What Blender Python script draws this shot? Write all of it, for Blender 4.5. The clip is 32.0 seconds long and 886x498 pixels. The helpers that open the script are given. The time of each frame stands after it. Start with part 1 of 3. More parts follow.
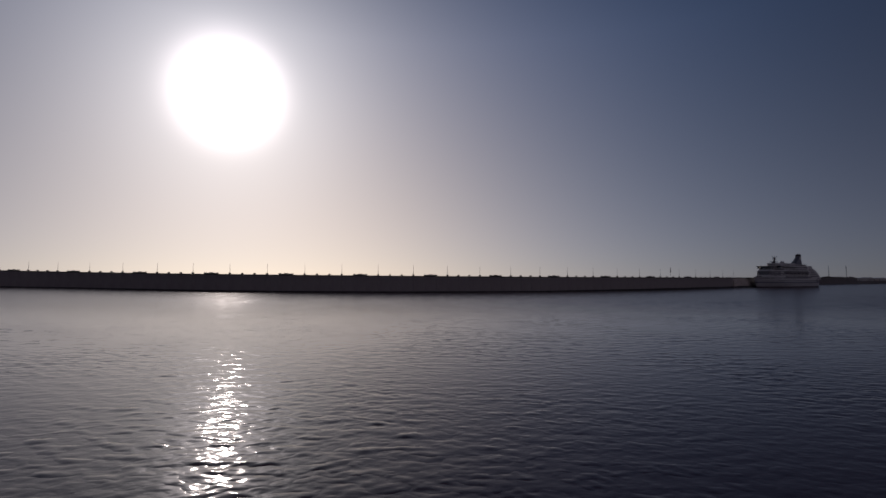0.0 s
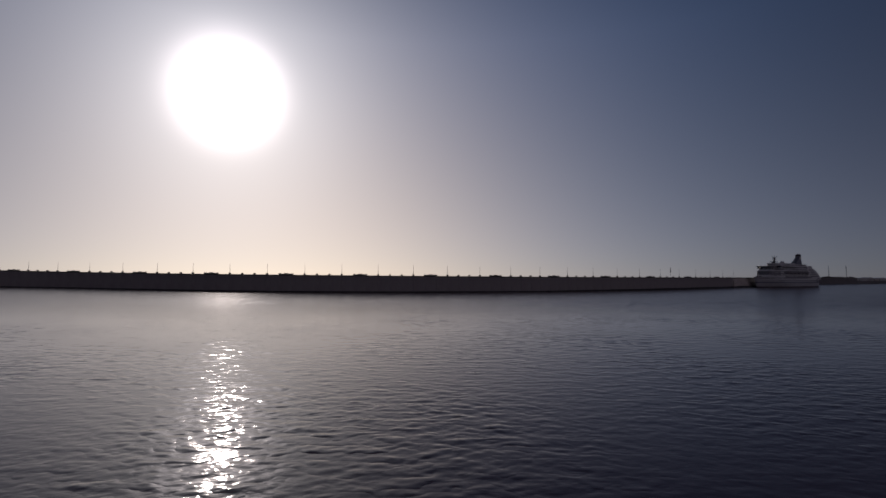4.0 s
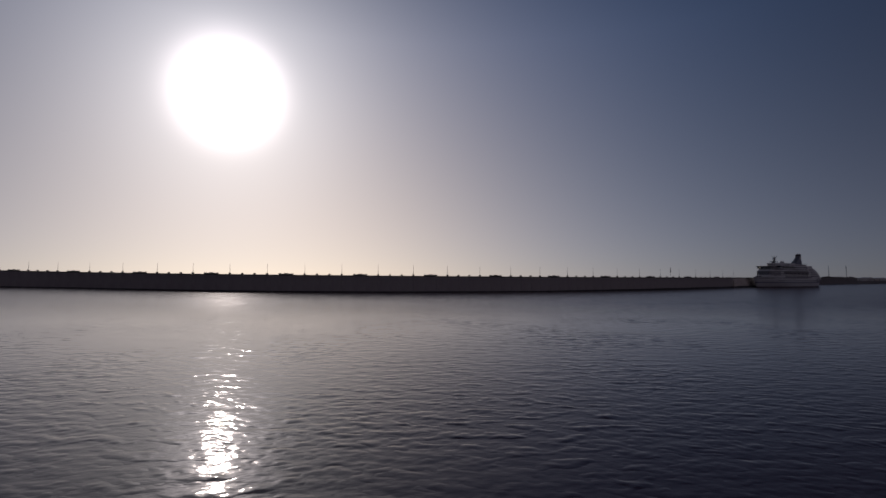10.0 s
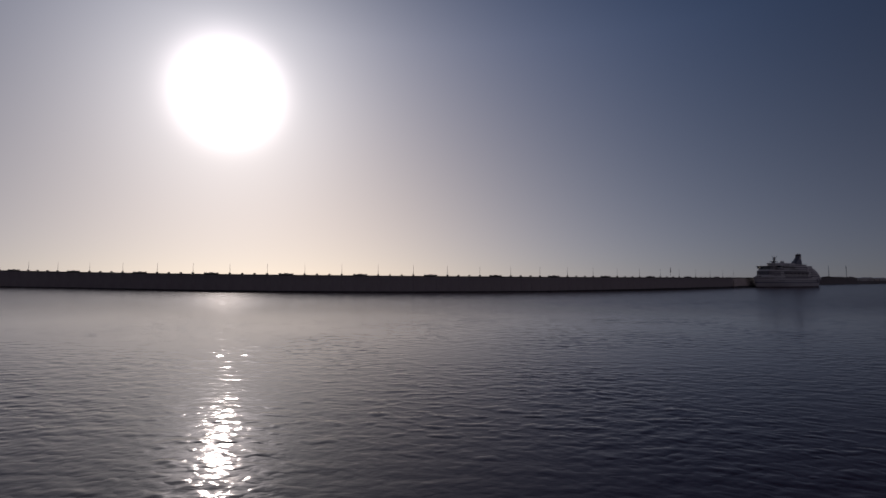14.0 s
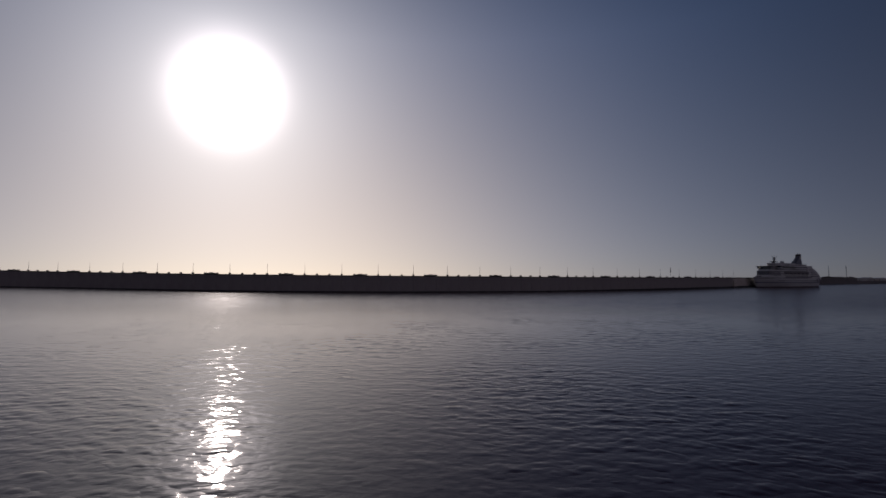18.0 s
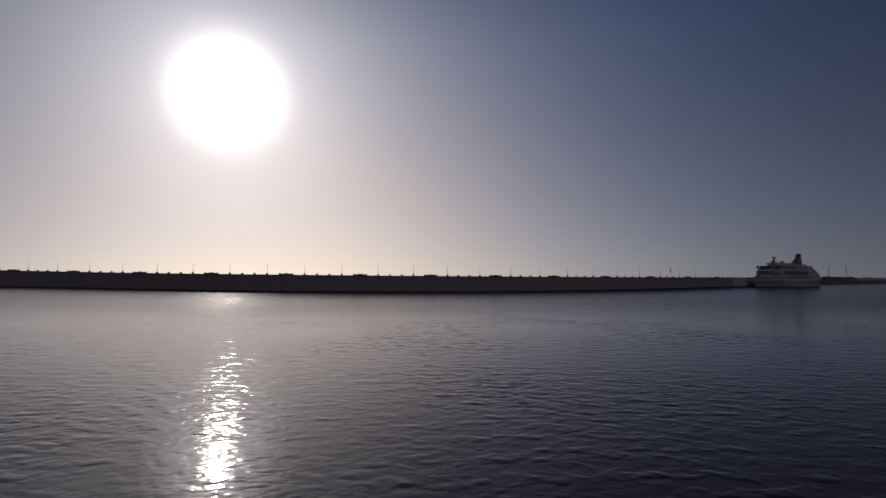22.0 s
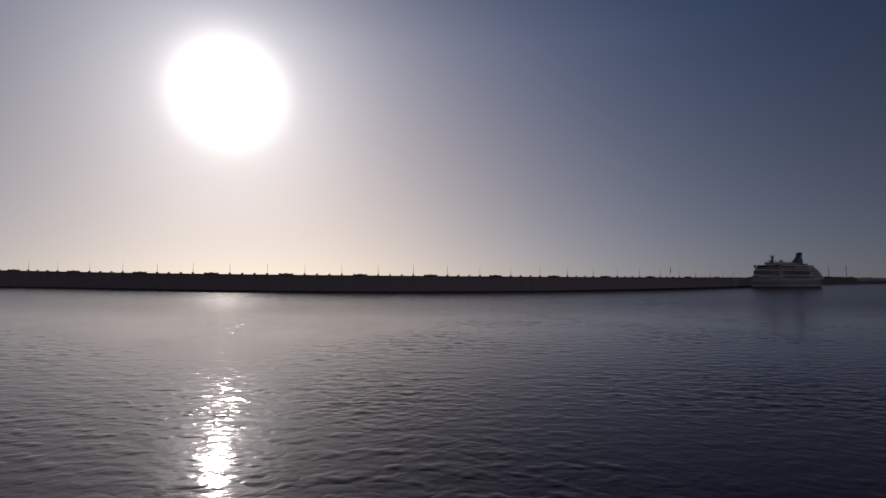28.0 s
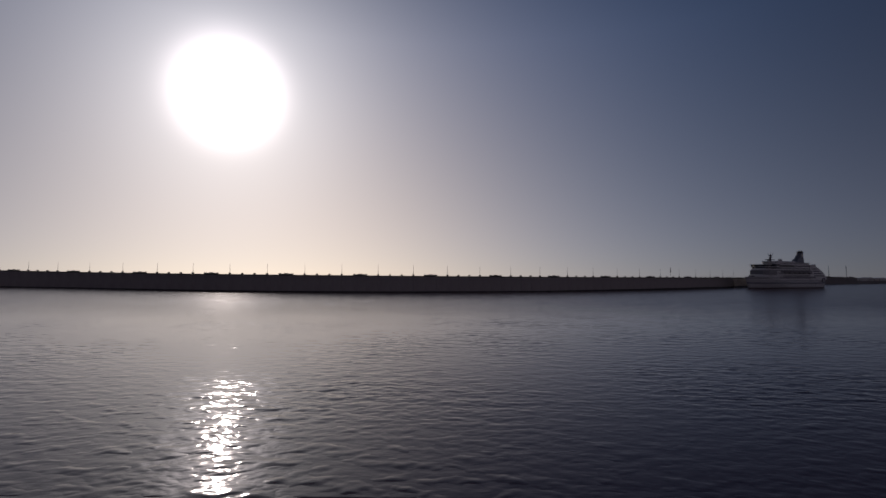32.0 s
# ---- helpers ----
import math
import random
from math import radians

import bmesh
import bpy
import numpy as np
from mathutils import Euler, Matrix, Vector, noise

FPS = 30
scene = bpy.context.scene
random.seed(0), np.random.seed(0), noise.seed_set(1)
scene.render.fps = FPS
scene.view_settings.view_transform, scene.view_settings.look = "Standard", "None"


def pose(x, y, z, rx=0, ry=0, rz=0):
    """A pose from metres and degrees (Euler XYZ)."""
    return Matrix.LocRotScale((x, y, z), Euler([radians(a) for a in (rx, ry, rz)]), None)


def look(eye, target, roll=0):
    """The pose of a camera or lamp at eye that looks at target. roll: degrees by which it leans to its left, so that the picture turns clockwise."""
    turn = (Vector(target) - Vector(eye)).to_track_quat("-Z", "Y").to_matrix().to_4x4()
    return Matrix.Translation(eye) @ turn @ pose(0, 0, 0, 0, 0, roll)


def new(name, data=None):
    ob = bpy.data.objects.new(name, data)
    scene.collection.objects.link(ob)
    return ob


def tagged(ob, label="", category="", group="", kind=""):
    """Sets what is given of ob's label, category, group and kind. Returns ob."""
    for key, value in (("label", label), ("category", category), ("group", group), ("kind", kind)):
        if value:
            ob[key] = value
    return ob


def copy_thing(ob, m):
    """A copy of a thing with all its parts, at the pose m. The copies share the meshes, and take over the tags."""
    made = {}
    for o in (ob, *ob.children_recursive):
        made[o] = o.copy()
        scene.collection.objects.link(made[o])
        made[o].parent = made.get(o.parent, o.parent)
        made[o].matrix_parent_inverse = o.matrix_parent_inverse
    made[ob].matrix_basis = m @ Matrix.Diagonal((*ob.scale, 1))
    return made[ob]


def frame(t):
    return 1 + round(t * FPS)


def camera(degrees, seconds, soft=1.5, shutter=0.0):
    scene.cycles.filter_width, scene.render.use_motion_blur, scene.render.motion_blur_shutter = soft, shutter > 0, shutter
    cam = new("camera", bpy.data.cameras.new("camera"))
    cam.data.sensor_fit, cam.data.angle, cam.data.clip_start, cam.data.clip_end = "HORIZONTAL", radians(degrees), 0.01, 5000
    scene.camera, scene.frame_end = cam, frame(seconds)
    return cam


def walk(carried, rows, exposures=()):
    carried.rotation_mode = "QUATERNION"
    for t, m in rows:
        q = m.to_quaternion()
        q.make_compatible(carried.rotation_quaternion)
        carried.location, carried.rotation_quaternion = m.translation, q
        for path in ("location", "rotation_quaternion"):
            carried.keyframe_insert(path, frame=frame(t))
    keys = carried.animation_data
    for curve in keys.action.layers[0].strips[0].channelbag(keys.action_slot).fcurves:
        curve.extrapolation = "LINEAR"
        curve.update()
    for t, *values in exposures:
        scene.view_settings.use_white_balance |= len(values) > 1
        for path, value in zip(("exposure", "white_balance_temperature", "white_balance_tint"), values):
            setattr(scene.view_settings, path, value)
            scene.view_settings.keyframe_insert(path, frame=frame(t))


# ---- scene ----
cam = camera(82.12, 32.0, soft=1.5)
EYE = (0.0, 0.0, 10.05)
VIEW = look(EYE, (0.0, 100.0, 10.05 + 5.33), 0.33)
walk(cam, [(0.0, VIEW), (32.0, VIEW)], exposures=[(0.0, -3.0, 6750, 20), (32.0, -3.0, 6750, 20)])

# ---- light: low sun over the breakwater, hazy sky ----
SUN_AZ, SUN_EL = radians(-23.35), radians(18.6)
SUN_DIR = Vector((math.sin(SUN_AZ) * math.cos(SUN_EL), math.cos(SUN_AZ) * math.cos(SUN_EL), math.sin(SUN_EL)))

# the broad haze is centred right of the sun, imitating a lens-darkened left edge
HAZE_AZ, HAZE_EL = radians(-15.3), radians(18.6)
HAZE_DIR = Vector((math.sin(HAZE_AZ) * math.cos(HAZE_EL), math.cos(HAZE_AZ) * math.cos(HAZE_EL), math.sin(HAZE_EL)))
WARM_DIR = Vector((math.sin(radians(-18.6)) * math.cos(HAZE_EL), math.cos(radians(-18.6)) * math.cos(HAZE_EL), math.sin(HAZE_EL)))


def make_world():
    w = bpy.data.worlds.new("sky")
    scene.world = w
    w.use_nodes = True
    nt = w.node_tree
    nt.nodes.clear()
    N, K = nt.nodes.new, nt.links.new

    def math_node(op, a, b=None):
        n = N("ShaderNodeMath")
        n.operation = op
        for i, v in enumerate((a, b)):
            if v is None:
                continue
            if isinstance(v, (int, float)):
                n.inputs[i].default_value = v
            else:
                K(v, n.inputs[i])
        return n.outputs[0]

    out = N("ShaderNodeOutputWorld")
    bg = N("ShaderNodeBackground")
    sky = N("ShaderNodeTexSky")
    sky.sky_type, sky.sun_disc = "NISHITA", False
    sky.sun_elevation, sky.sun_rotation = SUN_EL, SUN_AZ
    sky.air_density, sky.dust_density, sky.ozone_density = 0.6, 0.5, 3.0
    tc = N("ShaderNodeTexCoord")
    dot = N("ShaderNodeVectorMath")
    dot.operation = "DOT_PRODUCT"
    nrm = N("ShaderNodeVectorMath")
    nrm.operation = "NORMALIZE"
    K(tc.outputs["Generated"], nrm.inputs[0])
    K(nrm.outputs[0], dot.inputs[0])
    dot.inputs[1].default_value = SUN_DIR
    ang = math_node("ARCCOSINE", math_node("MINIMUM", dot.outputs["Value"], 0.999999))
    hazy = N("ShaderNodeVectorMath")
    hazy.operation = "DOT_PRODUCT"
    hazy.inputs[1].default_value = HAZE_DIR
    K(nrm.outputs[0], hazy.inputs[0])
    ang_haze = math_node("ARCCOSINE", math_node("MINIMUM", hazy.outputs["Value"], 0.999999))
    warm = N("ShaderNodeVectorMath")
    warm.operation = "DOT_PRODUCT"
    warm.inputs[1].default_value = WARM_DIR
    K(nrm.outputs[0], warm.inputs[0])
    ang_low = math_node("ARCCOSINE", math_node("MINIMUM", warm.outputs["Value"], 0.999999))
    sep = N("ShaderNodeSeparateXYZ")
    K(nrm.outputs[0], sep.inputs[0])
    elev = math_node("MAXIMUM", math_node("ARCSINE", sep.outputs["Z"]), 0.0)

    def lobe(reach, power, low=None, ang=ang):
        """Haze or glare that fades with the angle from the sun and, where low is given, with the height over the
        horizon.
        """
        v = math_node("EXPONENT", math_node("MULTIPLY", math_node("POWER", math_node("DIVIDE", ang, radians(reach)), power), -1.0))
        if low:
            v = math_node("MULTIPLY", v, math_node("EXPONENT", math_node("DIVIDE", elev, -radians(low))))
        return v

    def add_light(total, value, colour):
        scaled = N("ShaderNodeVectorMath")
        scaled.operation = "SCALE"
        scaled.inputs[0].default_value = colour
        K(value, scaled.inputs["Scale"])
        n = N("ShaderNodeVectorMath")
        n.operation = "ADD"
        K(total, n.inputs[0])
        K(scaled.outputs[0], n.inputs[1])
        return n.outputs[0]

    away = math_node("SUBTRACT", math.pi, ang)
    back = math_node("EXPONENT", math_node("MULTIPLY", math_node("POWER", math_node("DIVIDE", away, radians(63)), 2.0), -1.0))
    back = math_node("MULTIPLY", back, math_node("EXPONENT", math_node("DIVIDE", elev, -radians(28))))
    base = N("ShaderNodeVectorMath")
    base.operation = "MULTIPLY"
    base.inputs[1].default_value = (0.178, 0.262, 0.42)
    K(sky.outputs[0], base.inputs[0])
    total = base.outputs[0]
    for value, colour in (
        (lobe(4.8, 3.2), (62.0, 59.0, 60.0)),             # lens glare of the sun, put into the sky as a disc
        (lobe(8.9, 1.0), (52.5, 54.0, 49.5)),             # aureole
        (lobe(44.0, 2.0, None, ang_haze), (0.9, 3.6, 9.4)),            # brighter sky round the sun
        (lobe(26.0, 2.0, 14.0, ang_low), (38.0, 25.0, 7.0)),           # warm haze under the sun
        (lobe(50.0, 2.0, 12.0, ang_haze), (15.2, 16.8, 15.0)),         # haze along the horizon
        (lobe(48.0, 2.0, 4.5, ang_haze), (4.5, 2.3, 0.4)),             # dusty rim on the horizon
        (back, (19.0, 17.6, 20.0)),                       # unseen glow opposite the sun, added to brighten wall and ship
    ):
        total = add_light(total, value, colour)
    zenith = N("ShaderNodeVectorMath")      # sky dimmed above 25 degrees, added to darken the water's reflections
    zenith.operation = "SCALE"
    K(total, zenith.inputs[0])
    K(math_node("EXPONENT", math_node("MULTIPLY", math_node("MAXIMUM", math_node("SUBTRACT", elev, radians(25)), 0.0), -1.0 / radians(34))), zenith.inputs["Scale"])
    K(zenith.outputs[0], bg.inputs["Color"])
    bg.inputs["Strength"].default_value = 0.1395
    K(bg.outputs[0], out.inputs[0])


make_world()
sun = new("sun", bpy.data.lights.new("sun", "SUN"))
sun.data.energy, sun.data.angle, sun.data.color = 1.1, radians(1.7), (1.0, 0.93, 0.84)
sun.matrix_world = look((0, 0, 300), Vector((0, 0, 300)) - SUN_DIR)


# ---- materials ----
def material(name, base, rough=0.7, metal=0.0, var=0.25, scale=1.0, bump=0.0, streak=0.0, spots=None, ior=1.45):
    m = bpy.data.materials.new(name)
    m.use_nodes = True
    nt = m.node_tree
    N, K = nt.nodes.new, nt.links.new
    p = nt.nodes["Principled BSDF"]
    p.inputs["Roughness"].default_value, p.inputs["Metallic"].default_value = rough, metal
    p.inputs["IOR"].default_value = ior
    tc = N("ShaderNodeTexCoord")
    info = N("ShaderNodeObjectInfo")

    def tex(s, detail=4.0, stretch=(1, 1, 1)):
        mp = N("ShaderNodeMapping")
        mp.inputs["Scale"].default_value = stretch
        K(tc.outputs["Object"], mp.inputs["Vector"])
        t = N("ShaderNodeTexNoise")
        t.noise_dimensions = "4D"
        t.inputs["Scale"].default_value, t.inputs["Detail"].default_value = s, detail
        K(mp.outputs[0], t.inputs["Vector"])
        K(info.outputs["Random"], t.inputs["W"])
        return t.outputs["Fac"]

    def mix(fac, a, b, kind="MIX"):
        n = N("ShaderNodeMix")
        n.data_type, n.blend_type = "RGBA", kind
        for sock, v in (("Factor", fac), ("A", a), ("B", b)):
            if isinstance(v, float):
                n.inputs[sock].default_value = v
            elif isinstance(v, tuple):
                n.inputs[sock].default_value = (*v[:3], 1)
            else:
                K(v, n.inputs[sock])
        return n.outputs["Result"]

    dark = tuple(c * (1 - var) for c in base)
    light = tuple(min(c * (1 + var), 0.9) for c in base)
    col = mix(tex(0.35 * scale), dark, light)
    col = mix(mix(0.5, tex(4.0 * scale, 6.0), (0.5, 0.5, 0.5)), mix(0.35, col, (0, 0, 0)), col)
    if streak:
        s = tex(1.0, 5.0, (1.3, 1.3, 0.09))
        r = N("ShaderNodeMapRange")
        r.inputs["From Min"].default_value, r.inputs["From Max"].default_value = 0.52, 0.72
        r.inputs["To Max"].default_value = streak
        K(s, r.inputs["Value"])
        col = mix(r.outputs[0], col, tuple(c * 0.35 for c in base))
    if spots:
        r = N("ShaderNodeMapRange")
        r.inputs["From Min"].default_value, r.inputs["From Max"].default_value = 0.56, 0.66
        K(tex(1.2 * scale, 6.0), r.inputs["Value"])
        col = mix(r.outputs[0], col, spots)
    K(col, p.inputs["Base Color"])
    if bump:
        b = N("ShaderNodeBump")
        b.inputs["Strength"].default_value, b.inputs["Distance"].default_value = bump, 0.05
        K(tex(3.0 * scale, 8.0), b.inputs["Height"])
        K(b.outputs[0], p.inputs["Normal"])
    return m


def water_material():
    m = bpy.data.materials.new("sea_water")
    m.use_nodes = True
    nt = m.node_tree
    N, K = nt.nodes.new, nt.links.new
    p = nt.nodes["Principled BSDF"]
    p.inputs["IOR"].default_value = 1.333
    tc = N("ShaderNodeTexCoord")
    deep = N("ShaderNodeTexNoise")
    deep.inputs["Scale"].default_value = 0.02
    K(tc.outputs["Object"], deep.inputs["Vector"])
    ramp = N("ShaderNodeMix")
    ramp.data_type = "RGBA"
    ramp.inputs["A"].default_value, ramp.inputs["B"].default_value = (0.046, 0.007, 0.013, 1), (0.055, 0.010, 0.018, 1)
    K(deep.outputs["Fac"], ramp.inputs["Factor"])
    K(ramp.outputs["Result"], p.inputs["Base Color"])
    # waves too small for the mesh roughen the far water
    sep = N("ShaderNodeSeparateXYZ")
    K(tc.outputs["Object"], sep.inputs[0])
    far = N("ShaderNodeFloatCurve")
    for x, r in ((0.14, 0.09), (0.26, 0.09), (0.42, 0.10), (0.62, 0.185), (0.80, 0.215)):
        far.mapping.curves[0].points.new(x, r)
    far.mapping.curves[0].points[0].location = (0.0, 0.09)
    far.mapping.curves[0].points[-1].location = (1.0, 0.225)
    far.mapping.update()
    reach = N("ShaderNodeMath")
    reach.operation, reach.use_clamp = "DIVIDE", True
    reach.inputs[1].default_value = 250.0
    K(sep.outputs["Y"], reach.inputs[0])
    K(reach.outputs[0], far.inputs["Value"])
    K(far.outputs[0], p.inputs["Roughness"])
    prev = None
    chop = N("ShaderNodeMapRange")
    chop.inputs["From Min"].default_value, chop.inputs["From Max"].default_value = 30.0, 200.0
    chop.inputs["To Min"].default_value, chop.inputs["To Max"].default_value = 0.22, 0.08
    K(sep.outputs["Y"], chop.inputs["Value"])
    for s, stretch, dist in ((1.5, (0.6, 1.0, 1.0), 0.09), (4.5, (0.7, 1.0, 1.0), 0.018)):
        mp = N("ShaderNodeMapping")
        mp.inputs["Scale"].default_value = stretch
        K(tc.outputs["Object"], mp.inputs["Vector"])
        t = N("ShaderNodeTexNoise")
        t.inputs["Scale"].default_value, t.inputs["Detail"].default_value = s, 2.0
        K(mp.outputs[0], t.inputs["Vector"])
        b = N("ShaderNodeBump")
        b.inputs["Distance"].default_value = dist
        K(chop.outputs[0], b.inputs["Strength"])
        K(t.outputs["Fac"], b.inputs["Height"])
        if prev:
            K(prev, b.inputs["Normal"])
        prev = b.outputs[0]
    K(prev, p.inputs["Normal"])
    return m


WATER = water_material()
CONCRETE = material("weathered_concrete", (0.41, 0.365, 0.36), 0.85, var=0.2, scale=0.5, bump=0.5, streak=0.2)
# concrete again, with the far pier's shadow side put into a darker colour
SHADEDQUAY = material("shaded_quay_concrete", (0.24, 0.225, 0.225), 0.85, var=0.25, scale=0.4, bump=0.5, streak=0.4)
COPING = material("coping_concrete", (0.17, 0.155, 0.15), 0.85, var=0.25, scale=1.0, bump=0.4, streak=0.3)
STONE = material("pale_stone", (0.74, 0.66, 0.60), 0.9, var=0.22, scale=1.0, bump=0.8)
DARKFOOT = material("dark_foot_concrete", (0.035, 0.034, 0.03), 0.55, var=0.4, scale=1.5, bump=0.9)
STEEL = material("galvanised_steel", (0.30, 0.31, 0.32), 0.45, 0.8, var=0.15, scale=2.0)
LENS = material("lamp_lens", (0.6, 0.6, 0.58), 0.25, var=0.05)
DARKSTEEL = material("dark_painted_steel", (0.05, 0.05, 0.055), 0.5, 0.2, var=0.3, scale=2.0)
HULLWHITE = material("white_hull_paint", (0.57, 0.57, 0.58), 0.35, var=0.06, scale=0.2, streak=0.18)
HOUSEWHITE = material("white_deckhouse_paint", (0.78, 0.78, 0.78), 0.4, var=0.05, scale=0.3, streak=0.12)
NAVY = material("navy_stripe_paint", (0.24, 0.25, 0.30), 0.35, var=0.1, scale=0.3)
BOOT = material("boot_topping", (0.05, 0.035, 0.04), 0.6, var=0.3, scale=0.5)
CABINGLASS = material("cabin_window_glass", (0.10, 0.105, 0.12), 0.15, var=0.2)
SKYPATCH = material("sky_patch_white", (0.86, 0.87, 0.88), 0.2, var=0.04)
GLASS = material("dark_tinted_glass", (0.012, 0.014, 0.018), 0.08, var=0.1)
# boats coloured darker, as if in the shade of their recess
BOATSHADE = material("shaded_lifeboat", (0.27, 0.265, 0.26), 0.5, var=0.1)
FUNNEL = material("blue_funnel_paint", (0.19, 0.21, 0.25), 0.4, var=0.1)
# grey mast paint, also the colour that stands for shade in recesses
GREYSHADE = material("grey_paint_and_shade", (0.27, 0.27, 0.28), 0.6, var=0.15)
WALLPAINT = material("pale_render", (0.80, 0.78, 0.75), 0.85, var=0.15, streak=0.3)
ROOFMETAL = material("grey_sheet_roof", (0.62, 0.62, 0.63), 0.45, 0.0, var=0.2)


# ---- mesh helpers ----
def mesh_of(bm, name, mat, smooth=False):
    me = bpy.data.meshes.new(name)
    bmesh.ops.recalc_face_normals(bm, faces=bm.faces)
    bm.to_mesh(me)
    bm.free()
    me.materials.append(mat)
    if smooth:
        for f in me.polygons:
            f.use_smooth = True
    return me


def part(name, bm, mat, parent, label="", smooth=False, m=None):
    me = bm if isinstance(bm, bpy.types.Mesh) else mesh_of(bm, name, mat, smooth)
    ob = new(name, me)
    ob.parent = parent
    if m is not None:
        ob.matrix_basis = m
    if label:
        tagged(ob, label)
    return ob


def add_box(bm, x0, x1, y0, y1, z0, z1, bevel=0.0):
    r = bmesh.ops.create_cube(bm, size=1.0)
    vs = r["verts"]
    bmesh.ops.scale(bm, vec=(x1 - x0, y1 - y0, z1 - z0), verts=vs)
    bmesh.ops.translate(bm, vec=((x0 + x1) / 2, (y0 + y1) / 2, (z0 + z1) / 2), verts=vs)
    if bevel:
        es = list({e for v in vs for e in v.link_edges})
        bmesh.ops.bevel(bm, geom=es, offset=bevel, segments=1, affect="EDGES")
    return bm


def box(x0, x1, y0, y1, z0, z1, bevel=0.0):
    return add_box(bmesh.new(), x0, x1, y0, y1, z0, z1, bevel)


def add_tube(bm, a, b, r0, r1, seg=8):
    a, b = Vector(a), Vector(b)
    d = b - a
    r = bmesh.ops.create_cone(bm, cap_ends=True, segments=seg, radius1=r0, radius2=r1, depth=d.length)
    m = Matrix.Translation((a + b) / 2) @ d.to_track_quat("Z", "Y").to_matrix().to_4x4()
    bmesh.ops.transform(bm, matrix=m, verts=r["verts"])
    return bm


def tube(a, b, r0, r1=None, seg=8):
    return add_tube(bmesh.new(), a, b, r0, r0 if r1 is None else r1, seg)


def dome(c, r, squash=1.0):
    bm = bmesh.new()
    g = bmesh.ops.create_uvsphere(bm, u_segments=12, v_segments=8, radius=r)
    bmesh.ops.scale(bm, vec=(1, 1, squash), verts=g["verts"])
    bmesh.ops.translate(bm, vec=c, verts=g["verts"])
    return bm


def loft(rings, close=True, caps=True):
    """A skin over rings of equally many points."""
    bm = bmesh.new()
    vs = [[bm.verts.new(p) for p in ring] for ring in rings]
    n = len(rings[0])
    for a, b in zip(vs, vs[1:]):
        for i in range(n if close else n - 1):
            j = (i + 1) % n
            bm.faces.new((a[i], a[j], b[j], b[i]))
    if caps:
        bm.faces.new(vs[0][::-1])
        bm.faces.new(vs[-1])
    bmesh.ops.remove_doubles(bm, verts=bm.verts, dist=1e-4)
    return bm


def prism(profile, y0, y1):
    """A side profile of (x, z) points drawn out from y0 to y1."""
    return loft([[(x, y0, z) for x, z in profile], [(x, y1, z) for x, z in profile]])


